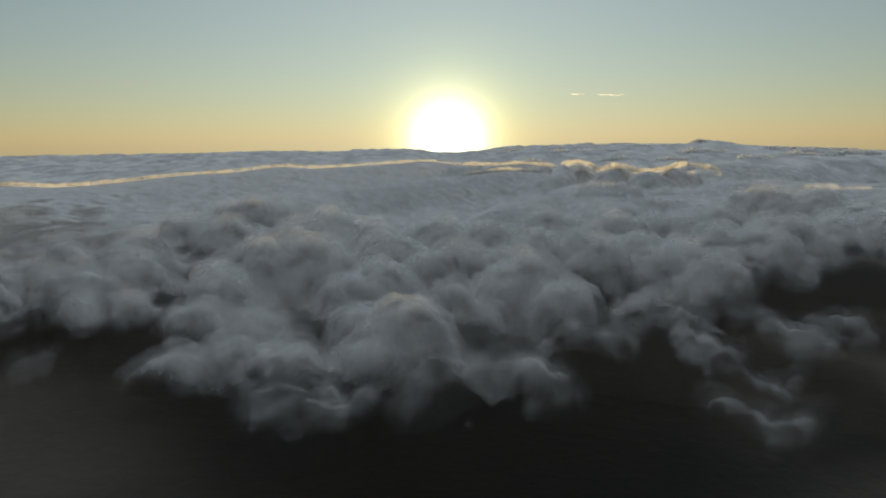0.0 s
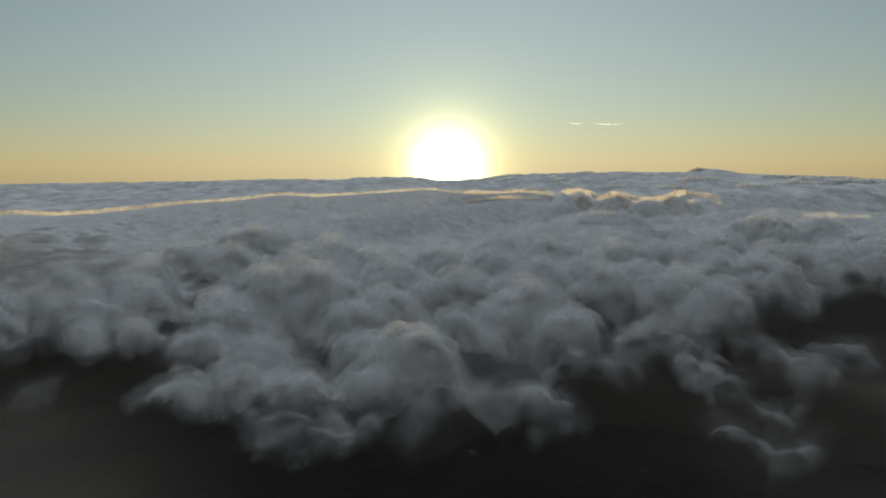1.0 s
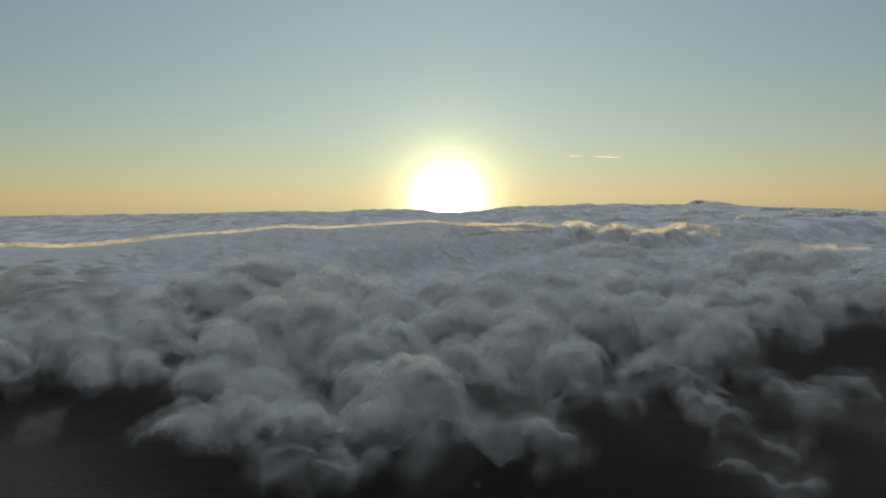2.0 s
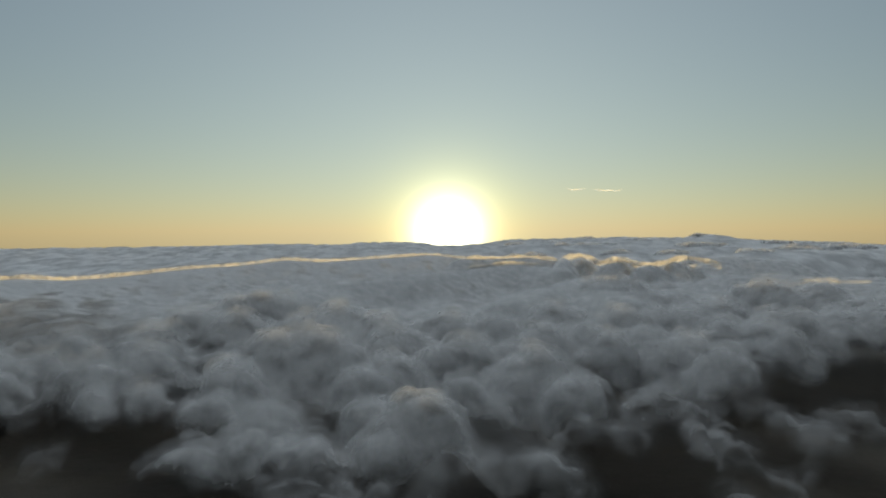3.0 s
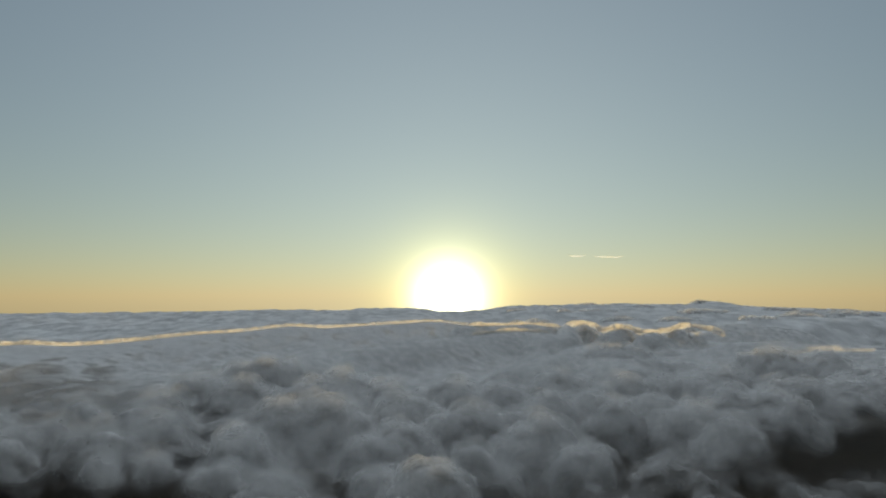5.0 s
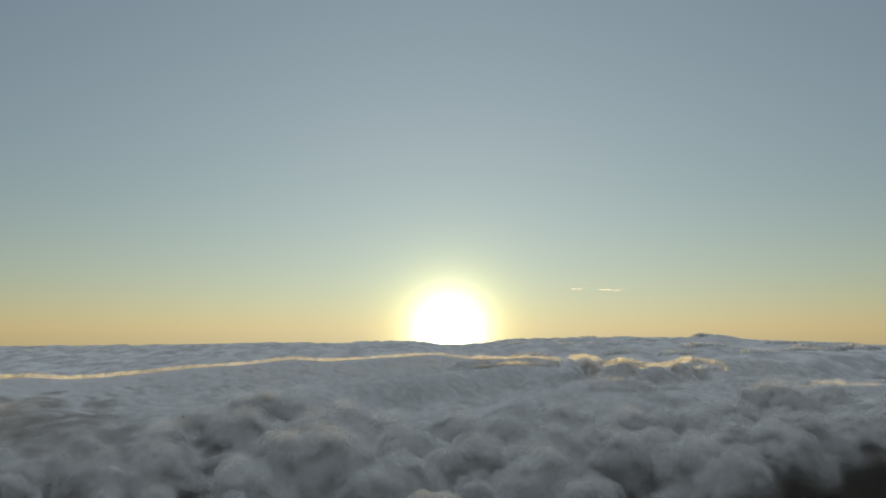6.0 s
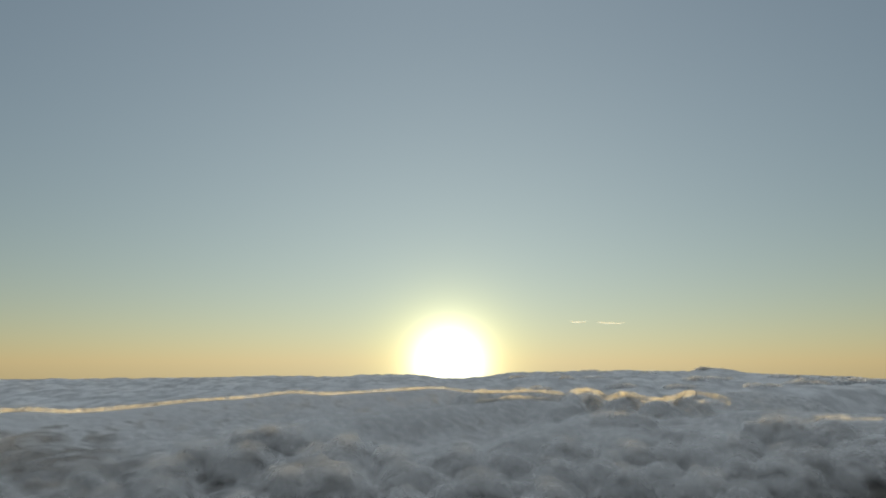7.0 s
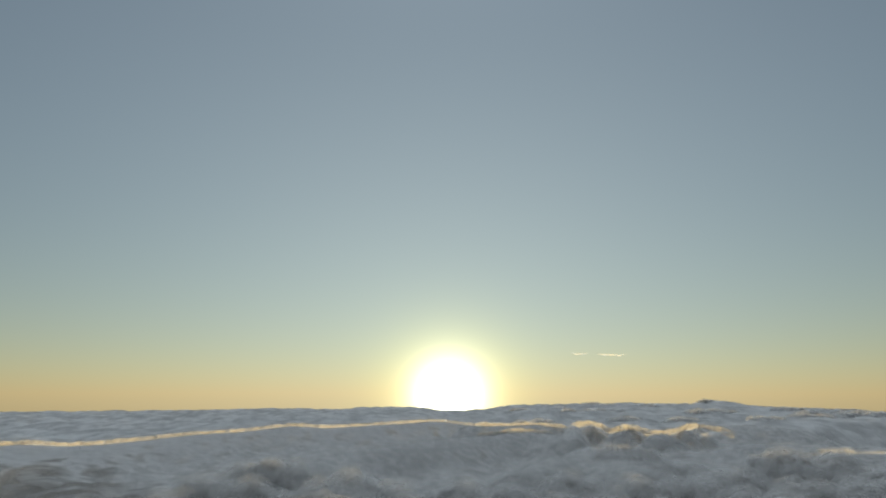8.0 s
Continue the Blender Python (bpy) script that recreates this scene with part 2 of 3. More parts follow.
# ---- the bank of clouds: a long wave, rolls and heaped heads that grow out of one body ----
# heaped heads: where each one's summit stands, its height, half its width, and how far it falls to its foot
FRONT_HEADS = [(-30, 420, -14, 31, 50), (-49, 404, -34, 20, 27)]
SHELF_HEADS = [(-124, 408, -33, 26, 26), (-152, 394, -37, 21, 18), (-91, 396, -36, 20, 22)]
TORN_HEADS = [(-71, 372, -41, 22, 19), (-13, 384, -39, 31, 25), (31, 378, -40, 30, 21)]
NEAR_HEADS = [(-145, 627, -8, 66, 60), (-170, 516, -20, 29, 40), (56, 554, -13, 52, 62), (86, 488, -22, 22, 40),
              (-65, 442, -27, 22, 30), (-79, 516, -20, 26, 32), (-55, 553, -18, 28, 31), (0, 495, -22, 24, 33)]
SIDE_HEADS = [(-170, 460, -25, 19, 24), (-126, 442, -27, 23, 25), (-278, 557, -18, 41, 41), (-305, 530, -19, 28, 41), (-260, 485, -23, 25, 23), (-207, 469, -24, 19, 17), (-356, 578, -17, 31, 38), (-368, 679, -14, 39, 45),
              (-306, 649, -15, 38, 42), (-245, 585, -17, 31, 40), (-311, 841, -10, 46, 62), (-287, 695, -14, 31, 45), (-363, 534, -19, 32, 36), (-454, 649, -15, 45, 46)]
MIDDLE_HEADS = [(-238, 792, -12, 42, 46), (-270, 955, -6, 42, 46), (-168, 770, -12, 55, 46), (-148, 841, -10, 56, 40), (-58, 672, -15, 47, 37), (-94, 742, -13, 43, 33),
                (-25, 783, -12, 58, 43), (11, 635, -16, 42, 39), (43, 783, -12, 48, 46), (117, 804, -11, 57, 48), (81, 672, -15, 44, 37), (133, 695, -14, 43, 46),
                (142, 621, -16, 37, 42), (40, 635, -16, 36, 39), (-20, 609, -16, 30, 34)]
SLOPE_HEADS = [(198, 770, -12, 55, 56), (196, 663, -15, 51, 50), (213, 609, -16, 48, 44), (226, 563, -18, 35, 34), (301, 1062, -1, 68, 60), (259, 792, -12, 55, 52),
               (280, 695, -14, 49, 44), (310, 679, -14, 46, 42), (464, 1037, -2, 74, 72), (541, 1037, -2, 91, 80), (532, 904, -8, 77, 66), (526, 812, -11, 71, 60),
               (345, 900, -15, 66, 40), (385, 770, -12, 56, 48), (430, 790, -12, 51, 39), (560, 792, -12, 79, 60)]
CREST_HEADS = [(318, 1657, 20, 50, 74), (391, 1596, 16, 76, 78), (449, 1508, 13, 60, 72), (567, 1616, 18, 60, 80), (505, 1570, 13, 60, 72), (262, 1082, 0, 20, 26)]
# rolls: the line of the ridge, half its breadth, and how far it falls
ROLLS = [(((-215, 1000, -5), (-205, 1149, 3), (-147, 1168, 4), (-83, 1212, 8), (-25, 1272, 12), (40, 1370, 12), (142, 1475, 16), (186, 1450, 14), (205, 1360, 7)), 100, 60, "broad smooth roll of grey cloud with a sunlit end"),
         (((41, 1650, 20), (116, 1670, 20), (216, 1703, 21), (262, 1680, 16)), 62, 58, "low roll of cloud with a bright golden rim below the sun"),
         (((83, 949, -6), (141, 1037, -2), (220, 1170, 5)), 78, 56, "sloping ridge of grey cloud with a sunlit tip"),
         (((222, 1130, 2), (236, 1037, -2), (230, 920, -7)), 70, 52, "grey shoulder of cloud that falls towards the land"),
         (((277, 1600, 24), (246, 1480, 19), (228, 1330, 13)), 36, 52, "hooked spur of cloud with a golden sunlit rim"),
         (((590, 1370, -2), (646, 1330, 2), (686, 1260, 0), (718, 1210, -6), (767, 1150, -10), (823, 1100, -6), (1100, 1040, -8), (1500, 980, -10)), 120, 56, "long roll of grey cloud with a faint golden rim"),
         (((637, 1800, 10), (762, 1830, 15), (850, 1790, 8)), 130, 50, "dark grey-blue dome of cloud beyond the crest")]

# torn shreds over the land: the line of each, half its breadth, how far it falls, and how thick it is
SHREDS = [(((155, 532, -44), (172, 537, -42), (190, 536, -46)), 20, 18, 0.15), (((215, 575, -42), (230, 540, -46), (246, 515, -51), (262, 505, -56)), 22, 18, 0.13),
          (((180, 491, -52), (186, 474, -54), (178, 440, -57)), 13, 12, 0.12), (((178, 436, -57), (190, 422, -58), (202, 413, -61)), 15, 12, 0.11),
          (((313, 530, -60), (315, 505, -62)), 16, 12, 0.065), (((172, 358, -62), (174, 337, -64)), 12, 10, 0.075), (((-263, 448, -60), (-261, 466, -60)), 13, 10, 0.055),
          (((-94, 330, -50), (-91, 362, -49)), 14, 14, 0.1), (((-76, 338, -47), (-54, 341, -46)), 15, 13, 0.1), (((84, 432, -36), (112, 440, -44)), 18, 16, 0.1)]


def capsule(x, y, line, wide, deep):
    """How high a rounded ridge along a line stands at the places, from 1 on it to 0 at its foot and below 0 outside, and the ridge's own height there."""
    near, top = np.full(x.shape, 1e9), np.zeros(x.shape)
    for (ax, ay, az), (bx, by, bz) in zip(line, line[1:] or line):
        ux, uy = bx - ax, (by - ay) * wide / deep
        px, py = x - ax, (y - ay) * wide / deep
        s = np.clip((px * ux + py * uy) / max(ux * ux + uy * uy, 1e-6), 0, 1)
        d = np.hypot(px - s * ux, py - s * uy)
        top = np.where(d < near, az + s * (bz - az), top)
        near = np.minimum(near, d)
    r = near / wide
    return np.where(r < 1, np.maximum(1 - r * r, 0) ** 1.2, 1.2 * (1 - r)), top


def trend(r):
    """The height to which the heads reach at that distance from the bank's front."""
    return np.interp(r, (300, 430, 560, 700, 900, 1100, 1500), (-46, -32, -20, -14, -8, -2, 6))


LOBES = [("heaped_cloud", [(x, y, top)], wide, fall, thick, material, label, group)
         for rows_of, thick, material, label, group in (
             (FRONT_HEADS, 1.0, SOFT, "soft grey heaped cloud at the edge of the bank", "heaped clouds"),
             (SHELF_HEADS, 0.36, SOFT, "small shelf of torn grey cloud above the land", "torn heads"),
             (TORN_HEADS, 0.13, SOFT, "thin ragged grey cloud at the edge of the bank", "torn heads"),
             (NEAR_HEADS, 1.0, CLOUD, "rounded blue-grey heaped cloud with a soft smooth head", "heaped clouds"),
             (SIDE_HEADS, 0.5, SOFT, "small blue-grey heaped cloud on the flank of the wave", "heaped clouds"),
             (MIDDLE_HEADS, 1.0, CLOUD, "grey heaped cloud with soft rounded heads", "heaped clouds"),
             (SLOPE_HEADS, 1.0, CLOUD, "soft grey heaped cloud on a slope towards dark land", "heaped clouds"),
             (CREST_HEADS, 1.0, CLOUD, "large grey heaped cloud with a golden sunlit rim", "heaped clouds"))
         for x, y, top, wide, fall in rows_of]
LOBES += [("cloud_roll", list(line), wide, fall, 1.0, CLOUD, label, "cloud rolls") for line, wide, fall, label in ROLLS]
LOBES += [("cloud_shred", list(line), wide, fall, thick, SOFT, "thin torn shred of grey cloud above the dark land", "torn cloud shreds") for line, wide, fall, thick in SHREDS]


def bank_form(p):
    """At the places p (..., 2): the height of the bank's top, the density of its droplets, which cloud each place belongs to, and how heaped it is."""
    q = flat3(p)
    far = np.hypot(p[..., 0], p[..., 1])
    size = np.clip(far / 600, 0.7, 1.6)
    shift = [13 * size * turbulence(q / (80 * size)[..., None], 4, 51 + n) for n in (0, 10)]
    shift = [a + 4 * size * turbulence(q / (24 * size)[..., None], 3, 71 + n) for n, a in enumerate(shift)]
    x, y = p[..., 0] + shift[0], p[..., 1] + shift[1]
    calm = [p[..., n] + 14 * turbulence(q / 190, 2, 45 + n) for n in (0, 1)]
    # the body and its long wave
    inside = y - np.interp(x, *zip(*EDGE)) - 30 - 60 * smooth(250, 480, x) - 60 * turbulence(q / 130, 4, 31)
    lumps = 12 * billow(q / 110, 32, True) + 6 * billow(q / 52, 33, True)
    body = trend(far) - 46 + lumps
    body = body - 30 * smooth(90, -60, inside) - 40 * smooth(1900, 2250, far)
    w = (p[..., 1] - np.interp(calm[0], *zip(*CREST))) * 0.74
    long = np.interp(x, (-800, -600, -400, 0), (210, 170, 95, 80))
    wave = np.where(w < 0, np.exp(-(np.abs(w) / long) ** 1.9), np.exp(-(w / 95) ** 2)) * smooth(150, 60, x)
    crest = np.interp(calm[0], *zip(*CREST_TOP))
    body = np.maximum(body * (1 - wave) + crest * wave, body)
    body = body + 0.8 * turbulence(q / 90, 3, 35) * (1 - 0.7 * wave)
    base = np.maximum(0.16 * smooth(-60, 90, inside) * smooth(160, 60, x) + 0.84 * smooth(60, 300, inside), smooth(0.15, 0.85, wave)) * smooth(2290, 2050, far)
    base = base * (1 - 0.3 * np.exp(-((x - 365) / 34) ** 2 - ((y - 880) / 60) ** 2))
    best, owner, dense, soft = body.copy(), np.full(far.shape, -1), base * (0.75 + 0.3 * turbulence(q / 45, 3, 38)), 3.5
    dense = np.maximum(dense, smooth(0.35, 0.9, wave))
    total = np.exp((body + 60) / soft)
    tear = turbulence(q / (26 * size)[..., None], 4, 39)
    heaped = 0.06 + (0.5 - 0.35 * smooth(800, 1100, far)) * smooth(0.5, 0.05, wave)
    loose = [a + 15 * turbulence(q / 34, 3, 91 + n) for n, a in enumerate((x, y))]
    for n, (kind, line, wide, fall, thick, _, _, _) in enumerate(LOBES):
        rise, top = capsule(*(loose if thick < 0.3 else calm if kind == "cloud_roll" else (x, y)), line, wide * 1.35, wide * (1.2 if kind == "cloud_roll" else 1.2))
        high = top - 1.1 * fall * (1 - rise)
        total = total + np.exp((np.maximum(high, -400) + 60) / soft)
        dense = np.maximum(dense, thick * smooth(0.04, 0.92, rise + (0.22 if thick > 0.6 else 0.4 if thick > 0.3 else 0.6) * tear) * smooth(-0.02, 0.2, rise))
        heaped = np.maximum(heaped, smooth(0.0, 0.3, rise) * (0.14 if kind == "cloud_roll" else 0.55 if top.max() > 0 else 1.0))
        owner = np.where(high > best, n, owner)
        best = np.maximum(best, high)
    return soft * np.log(total) - 60, dense, owner, heaped


def grid_normals(p, spread=0):
    """Normals of a grid; spread: over how many points they are evened out, as light spreads within a cloud."""
    n = np.cross(np.gradient(p, axis=1), np.gradient(p, axis=0))
    n = n / np.maximum(np.linalg.norm(n, axis=-1, keepdims=True), 1e-9)
    for k in range(2 if spread else 0):
        for axis in (0, 1):
            wide = [(spread, spread) if a == axis else (0, 0) for a in range(3)]
            run = np.cumsum(np.pad(np.pad(n, wide, mode="edge"), [(1, 0) if a == axis else (0, 0) for a in range(3)]), axis=axis)
            lead, tail = np.take(run, range(2 * spread + 1, run.shape[axis]), axis), np.take(run, range(0, run.shape[axis] - 2 * spread - 1), axis)
            n = (lead - tail) / (2 * spread + 1)
    return n / np.maximum(np.linalg.norm(n, axis=-1, keepdims=True), 1e-9)


def bank_grid():
    """The bank's top as one grid of points, with the swelling of its heads."""
    az = np.radians(np.concatenate([np.linspace(-62, -38, 28, endpoint=False), np.linspace(-38, 38, 477), np.linspace(38, 62, 29)[1:]]))
    far = np.concatenate([np.geomspace(290, 1250, 373, endpoint=False), np.geomspace(1250, 2300, 106)])
    a, r = np.meshgrid(az, far)
    p = np.stack([r * np.sin(a), r * np.cos(a)], -1)
    z, dense, owner, heaped = bank_form(p)
    v = np.concatenate([p, z[..., None]], -1)
    n = grid_normals(v)
    size = np.clip(r / 600, 0.75, 1.7)[..., None]
    bend = v + 7 * size * np.stack([turbulence(v / (40 * size) + 31 * k, 2, 60) for k in range(3)], -1)
    swell = 9.5 * (billow(bend / (46 * size), 61) - 0.6) + 4.2 * (billow(bend / (21 * size), 62) - 0.6) + 1.1 * billow(bend / (9 * size), 63) + 3.2 * turbulence(v / (28 * size), 5, 64)
    v = v + n * (swell * size[..., 0] * heaped)[..., None]
    n = 0.5 * grid_normals(v) + 0.5 * grid_normals(v, 4)
    return v, n / np.linalg.norm(n, axis=-1, keepdims=True), dense, owner, heaped, size


def piece(name, points, normals, dense, faces, material, origin):
    """A mesh of some faces of the grid, with the normals of the whole grid, so that neighbours join without a seam."""
    used, inverse = np.unique(faces, return_inverse=True)
    mesh = bpy.data.meshes.new(name)
    mesh.vertices.add(len(used))
    mesh.vertices.foreach_set("co", (points[used] - origin).astype(np.float32).ravel())
    mesh.loops.add(faces.size)
    mesh.loops.foreach_set("vertex_index", inverse.ravel().astype(np.int32))
    mesh.polygons.add(len(faces))
    mesh.polygons.foreach_set("loop_start", np.arange(0, faces.size, 4, dtype=np.int32))
    mesh.polygons.foreach_set("use_smooth", np.ones(len(faces), dtype=bool))
    mesh.update(calc_edges=True)
    mesh.normals_split_custom_set_from_vertices(normals[used].astype(np.float32))
    mesh.attributes.new("droplets", "FLOAT", "POINT").data.foreach_set("value", dense[used].astype(np.float32))
    mesh.materials.append(material)
    ob = new(name, mesh)
    ob.location = origin
    return ob


def grid_faces(rows, columns, start=0):
    index = start + np.arange(rows * columns).reshape(rows, columns)
    return np.stack([index[:-1, :-1], index[:-1, 1:], index[1:, 1:], index[1:, :-1]], -1).reshape(-1, 4)


def one_piece_each(owner, there):
    """Gives every cloud its largest connected stretch of cells; stray cells fall to the bank."""
    rows, columns = owner.shape
    seen, stretches = np.zeros(owner.shape, bool), {}
    for i in range(rows):
        for j in range(columns):
            k = owner[i, j]
            if k < 0 or seen[i, j] or not there[i, j]:
                continue
            stretch, todo = [], [(i, j)]
            seen[i, j] = True
            while todo:
                a, b = todo.pop()
                stretch.append((a, b))
                for c, d in ((a + 1, b), (a - 1, b), (a, b + 1), (a, b - 1)):
                    if 0 <= c < rows and 0 <= d < columns and owner[c, d] == k and there[c, d] and not seen[c, d]:
                        seen[c, d] = True
                        todo.append((c, d))
            if len(stretch) > len(stretches.get(k, ())):
                stretches[k] = stretch
    cells = np.full(owner.shape, -1)
    for k, stretch in stretches.items():
        cells[tuple(np.array(stretch).T)] = k
    return cells


def build_bank():
    v, n, dense, owner, heaped, size = bank_grid()
    rows, columns = dense.shape
    faces = grid_faces(rows, columns)
    flat_points, flat_normals, flat_dense = v.reshape(-1, 3), n.reshape(-1, 3), 1.7 * dense.ravel()
    # the looser outer skins, on every second point of the grid
    few = (slice(None, None, 2), slice(None, None, 2))
    v2, n2, d2, o2, h2, s2 = v[few], n[few], dense[few], owner[few], heaped[few], size[few]
    skins, loose = [], np.interp(np.hypot(v2[..., 0], v2[..., 1]), (300, 600, 1000, 1300), (0.75, 1.0, 1.2, 0.6))
    for k, (grow, share) in enumerate(((1.5, 0.42), (3.2, 0.36), (5.2, 0.30), (7.6, 0.23), (10.5, 0.17))):
        fray = 1 + 0.55 * turbulence(v2 / (14 * s2) + 7 * k, 4, 70 + k)
        points = v2 + n2 * (grow * loose * fray * (0.25 + 0.75 * h2))[..., None]
        skins.append((points.reshape(-1, 3), (share * np.minimum(d2, 1) * h2).ravel()))
    skin_faces, skin_normals = grid_faces(*d2.shape), n2.reshape(-1, 3)
    cells = one_piece_each(o2[:-1, :-1], d2[:-1, :-1] > 0.03)
    skin_owner, whose = cells.ravel(), np.repeat(np.repeat(cells, 2, 0), 2, 1).ravel()
    faces_kept = flat_dense[faces].max(1) > 0.02
    made = {}
    for k in range(-1, len(LOBES)):
        kind, line, wide, fall, thick, material, label, group = LOBES[k] if k >= 0 else ("cloud_bank", [(0, 1200, 0)], 0, 0, 1, CLOUD, "long smooth wave of grey cloud with a sunlit golden crest", "")
        mine = (whose == k) & faces_kept
        if mine.sum() < 12:
            continue
        x, y, z = line[len(line) // 2]
        origin = np.array((x, y, z - fall), float)
        ob = piece(kind, flat_points, flat_normals, flat_dense, faces[mine], material, origin)
        for points, share in skins:
            skin = (skin_owner == k) & (share[skin_faces].max(1) > 0.003)
            if skin.sum() > 4:
                veil = piece("veil", points, skin_normals, share, skin_faces[skin], VEIL, origin)
                veil.location = (0, 0, 0)
                part("veil", veil, ob)
        made[k] = tagged(ob, label, "cloud", group, "stuff" if k < 0 else "")
    return made, v


CLOUDS, BANK_TOP = build_bank()
BANK = CLOUDS[-1]


# ---- distant heads ----
seed = 100


def heap(x, y, top, radius, seed, tall=0.8, far=False, label="", group="heaped clouds", thick=1.0, core=None, spread=1.0, fade=0.05):
    """A billowing head whose highest point stands at (x, y, top), with skirts that run out into the bank."""
    dice = random.Random(seed)
    fine = min(1.0, max(0.5, radius / 60))
    rows, columns = int(40 * fine) + 8, int(100 * fine) + 20
    a, r = np.meshgrid(np.linspace(0, 2 * math.pi, columns, endpoint=False), np.linspace(0.0, 1.0, rows) ** 0.8 * 1.75)
    shift = np.array((seed * 3.7, seed * 1.9, seed * 5.3))
    ring = np.stack([np.cos(a), np.sin(a), 0 * a], -1)
    reach = r * (1 + 0.34 * value_noise(ring * 0.9 + shift, seed))
    power = dice.uniform(1.7, 2.5)
    height = tall * np.exp(-(r / 0.86) ** power)
    slope = tall * power / 0.86 * (r / 0.86) ** (power - 1) * np.exp(-(r / 0.86) ** power)
    out = np.stack([np.cos(a) * slope, np.sin(a) * slope, 1 + 0 * a], -1)
    out /= np.linalg.norm(out, axis=-1, keepdims=True)
    unit = np.stack([np.cos(a) * reach, np.sin(a) * reach, height], -1)
    warp = unit + 0.12 * np.stack([turbulence(unit * 2 + shift + k, 2, seed + 9) for k in (0, 31, 57)], -1)
    swell = 0.36 * billow(warp * 1.5 + shift, seed + 1) + (0.06 if far else 0.10) * billow(warp * 3.4 + shift, seed + 2) + 0.012 * billow(warp * 8 + shift, seed + 3)
    swell = (swell + 0.03 * turbulence(warp * 5 + shift, 3, seed + 4)) * (0.25 + 0.75 * smooth(1.35, 0.4, r))
    wide, turn = spread * dice.uniform(0.95, 1.3), dice.uniform(-0.6, 0.6) / spread ** 2
    c, s = math.cos(turn), math.sin(turn)
    solid = np.clip(smooth(fade, fade + 0.9, height / tall + 0.18 * turbulence(unit * 2.5 + shift, 3, seed + 6)), 0, 1) * smooth(1.72, 1.3, r)
    layers, densities = [], []
    shells = ((-0.03, 1.6), (0.05, 0.4), (0.12, 0.22)) if far else ((-0.06, 1.35), (0.05, 0.42), (0.16, 0.25))
    for grow, d in shells:
        fray = (0.02 if far else 0.025 if grow < 0 else 0.06) * turbulence(unit * 4 + shift * 1.3 + 17 * grow, 3, seed + int(100 * grow) + 40)
        v = (unit + out * (swell + fray + grow * min(1.0, 40 / radius) * (0.4 + swell * 2.4))[..., None]) * (radius * 0.85 * wide, radius * 0.85, radius)
        layers.append(np.stack([v[..., 0] * c - v[..., 1] * s, v[..., 0] * s + v[..., 1] * c, v[..., 2]], -1))
        densities.append(d * thick * solid)
    drop = layers[1][..., 2].max()
    ob = sheet_mesh("heaped_cloud", layers[:1], densities[:1], core or CLOUD, around=True, least=0.04)
    ob.location = (x, y, top - drop)
    for layer, dense in zip(layers[1:], densities[1:]):
        part("veil", sheet_mesh("veil", [layer], [dense], VEIL, around=True, least=0.02), ob)
    return tagged(ob, label or "grey heaped cloud with soft rounded heads", "cloud", group)


# far heads that roughen the horizon on the sun's right
dice = random.Random(5)
for n in range(26):
    hy = dice.uniform(2500, 4550)
    hx = hy * dice.uniform(0.1, 0.62)
    seed += 11
    radius = dice.uniform(70, 130)
    heap(hx, hy, float(deck_form(np.array((hx, hy)))) + 0.16 * radius, radius, seed, 0.4, far=True, spread=1.5, label="distant low heaped cloud on the cloud deck", group="distant heaped clouds")


# ---- thin haze sheet, added over the land to lift its darkness ----
def build_haze_sheet():
    p = polar(60, 150, 3000, 60, 40)
    q = flat3(p)
    layer = np.concatenate([p, (-94 + 6 * value_noise(q / 300, 61))[..., None]], -1)
    return sheet_mesh("mist", [layer], [(0.004 + 0.018 * smooth(300, 560, np.hypot(p[..., 0], p[..., 1]))) * (1 + 0.25 * turbulence(q / 160, 3, 62))], HAZE_SHEET)


tagged(build_haze_sheet(), "thin brownish haze sheet added to lighten the dark land", "mist", kind="stuff")


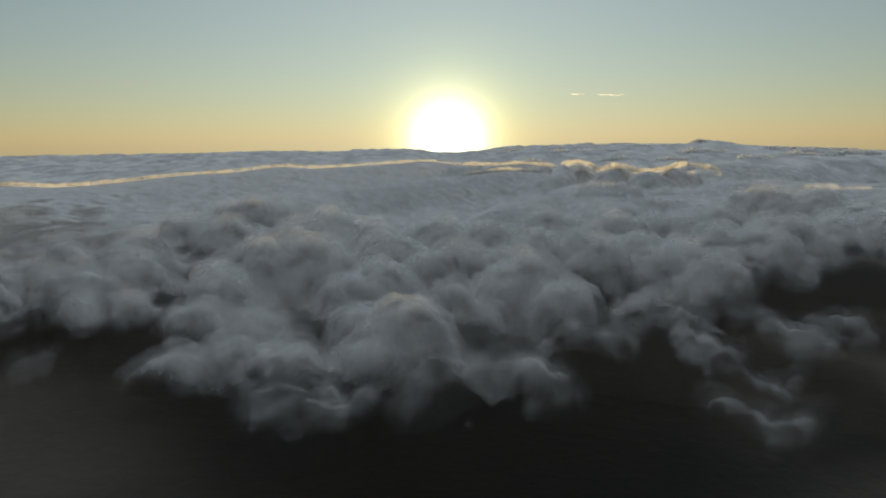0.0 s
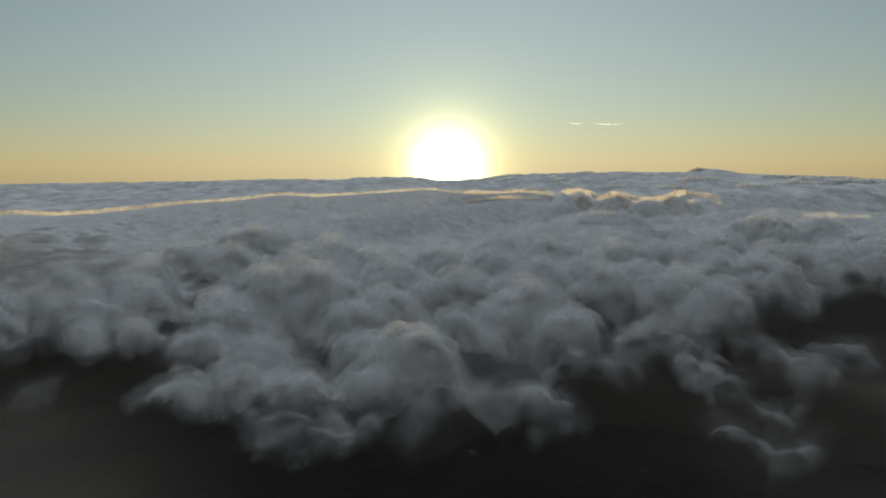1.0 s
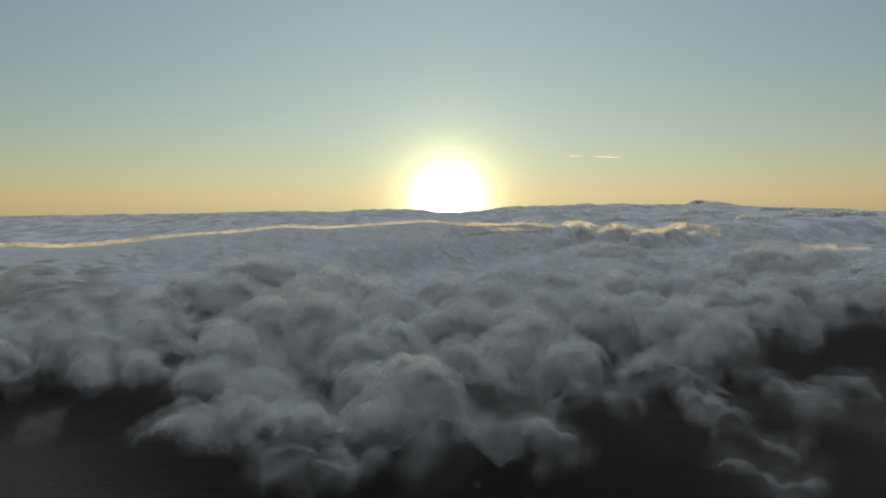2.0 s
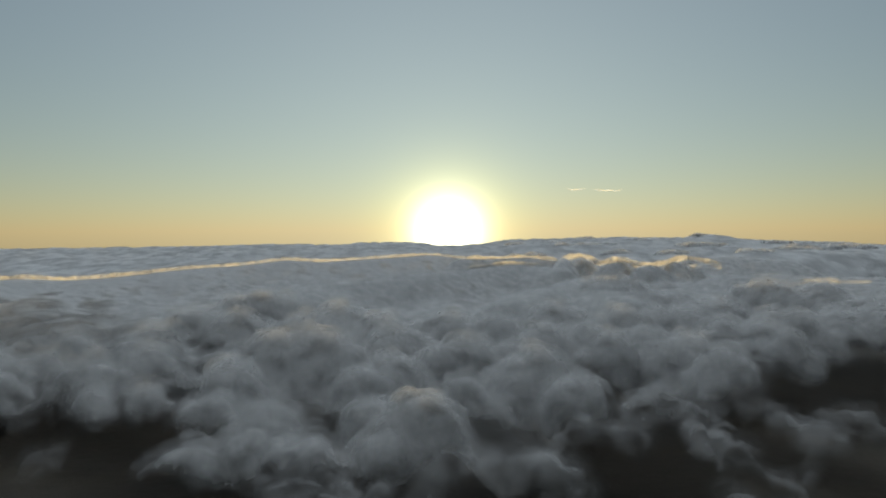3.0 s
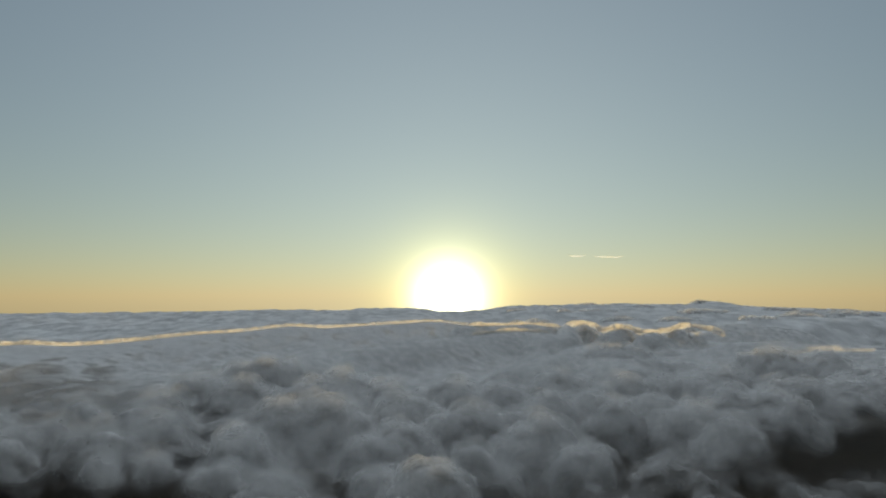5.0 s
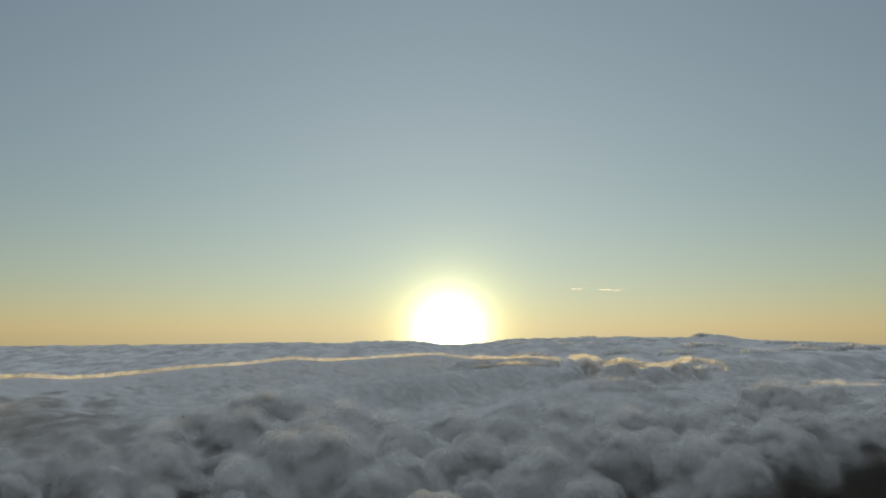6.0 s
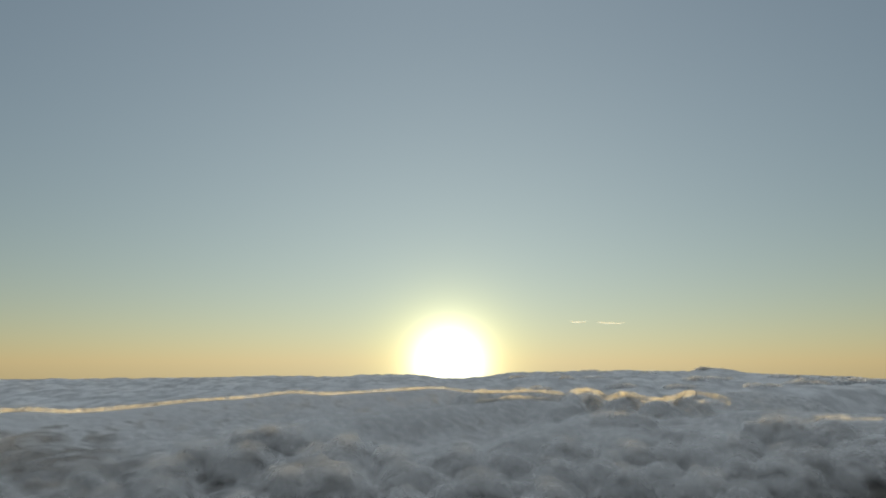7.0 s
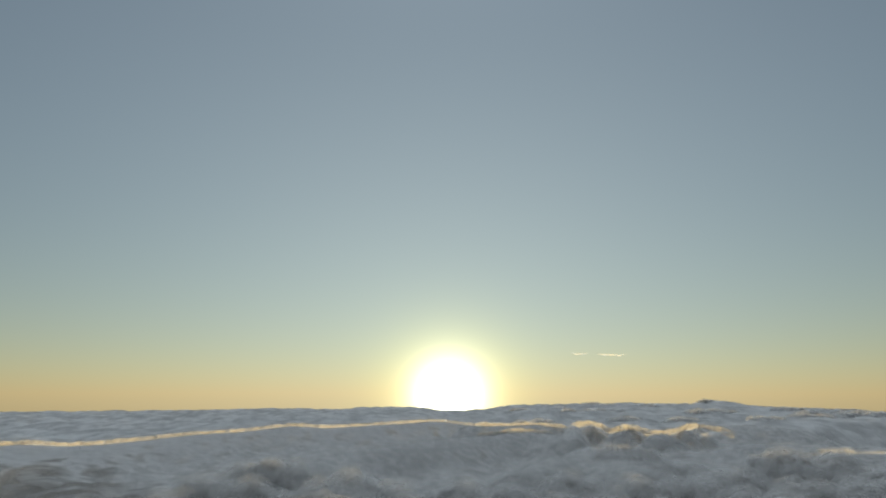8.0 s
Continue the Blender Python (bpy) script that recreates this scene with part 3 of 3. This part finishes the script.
# ---- thin curls of cloud, added along the crests to catch the sun as rims ----
def fringe(path, high, seed, label, parent, strength=1.0, wide=0.55):
    """A rim glow put into the shape: nested hollow curls of cloud, looser outwards, added along a crest."""
    path = np.array(path, float) - parent.location
    along = np.concatenate([[0], np.cumsum(np.linalg.norm(np.diff(path, axis=0), axis=1))])
    step = np.linspace(0, along[-1], max(12, int(along[-1] / 4)))
    path = np.stack([np.interp(step, along, path[:, k]) for k in range(3)], -1)
    ahead = np.gradient(path, axis=0)
    side = np.stack([-ahead[:, 1], ahead[:, 0], 0 * step], -1)
    side /= np.linalg.norm(side, axis=1, keepdims=True)
    q = np.stack([step / 60, 0 * step, 0 * step + seed], -1)
    taper = smooth(0, min(30, 0.3 * along[-1]), np.minimum(step, along[-1] - step))
    size = np.maximum(0.95 + 0.25 * turbulence(q, 3, seed), 0.3) * (0.3 + 0.7 * taper)
    turn = np.linspace(0, math.pi, 11)[:, None]
    layers, densities = [], []
    for k, (grow, share) in enumerate(((0.5, 2.2), (0.75, 1.5), (1.0, 0.8))):
        sway = 1 + 0.16 * turbulence(np.stack([0 * turn + step / 14, turn + 0 * step, 0 * turn + 0 * step + seed + k], -1), 3, seed + 2)
        p = path[None] + (np.cos(turn) * high * wide * grow * sway)[..., None] * size[None, :, None] * side[None]
        p[..., 2] += (np.sin(turn) ** 0.8 * grow * sway - 0.25) * high * size
        layers.append(p)
        densities.append(strength * share * (1.0 - 0.35 * np.sin(turn)) * (0.12 + 0.88 * smooth(1.3, 1.9, turn)) * smooth(2.95, 2.0, turn) * taper * np.clip(0.9 + 0.35 * turbulence(q * 0.7 + 9, 3, seed + 1), 0.5, 1.1))
    ob = sheet_mesh("rim_curl", layers, densities, TUFT)
    return part("fringe", ob, parent, label)


def ridge(x0, x1, y0, y1):
    """The highest line of the bank between two bearings and two distances."""
    bearing, far = BANK_TOP[..., 0] / BANK_TOP[..., 1], np.hypot(BANK_TOP[..., 0], BANK_TOP[..., 1])
    path = []
    for column in range(BANK_TOP.shape[1]):
        strip = BANK_TOP[:, column][(far[:, column] > y0) & (far[:, column] < y1)]
        if x0 < strip[0, 0] / strip[0, 1] < x1:
            path.append(strip[strip[:, 2].argmax()])
    path = np.array(path)
    high = np.array([path[max(0, n - 5):n + 6, 2].max() for n in range(len(path))])
    even = np.ones(17) / 17
    path[:, 1] = np.convolve(np.pad(path[:, 1], 8, mode="edge"), even, "valid")
    even = np.ones(7) / 7
    path[:, 2] = np.convolve(np.pad(0.5 * high + 0.5 * path[:, 2], 3, mode="edge"), even, "valid")
    return path


# bearings are given as x over y
GOLD = "thin fringe added to catch the sun as a golden rim"
fringe(ridge(-0.72, 0.035, 900, 2000), 9.5, 911, GOLD, BANK)
heads = {tuple(lobe[1][0][:2]): k for k, lobe in enumerate(LOBES)}
rolls = [k for k, lobe in enumerate(LOBES) if lobe[0] == "cloud_roll"]
for n, (cloud, x0, x1, y0, y1, high, strength) in enumerate((
        (rolls[0], 0.02, 0.152, 1250, 1560, 10, 1.5), (rolls[1], 0.022, 0.165, 1600, 1800, 10, 1.5), (heads[391, 1596], 0.165, 0.385, 1420, 1760, 14, 1.3),
        (rolls[5], 0.46, 0.60, 1150, 1420, 9, 0.22))):
    if cloud in CLOUDS:
        fringe(ridge(x0, x1, y0, y1), high, 950 + n, GOLD, CLOUDS[cloud], strength)


# ---- two thin streaks high in the sky ----
def streak(x, y, z, length, thick, seed):
    u, a = np.meshgrid(np.linspace(-1, 1, 48), np.linspace(math.pi, 1.5 * math.pi, 7))
    taper = np.sqrt(np.maximum(1 - u * u, 0)) * (0.7 + 0.3 * value_noise(np.stack([u * 5, 0 * u, 0 * u + seed], -1), seed))
    p = np.stack([u * length, np.cos(a) * thick * 1.2 * taper, np.sin(a) * thick * taper + thick * 0.8 * value_noise(np.stack([u * 2.5, 0 * u, 0 * u + seed], -1), seed + 1)], -1)
    ob = sheet_mesh("streak_cloud", [p], [0.9 * smooth(0, 0.6, 1 - np.abs(u))], STREAK)
    ob.location = (x, y, z)
    return tagged(ob, "thin pale streak of high cloud lit by the sun", "cloud", "high streaks")


streak(912, 4740, 370, 78, 6, 3)
streak(1130, 4738, 361, 120, 6, 5)
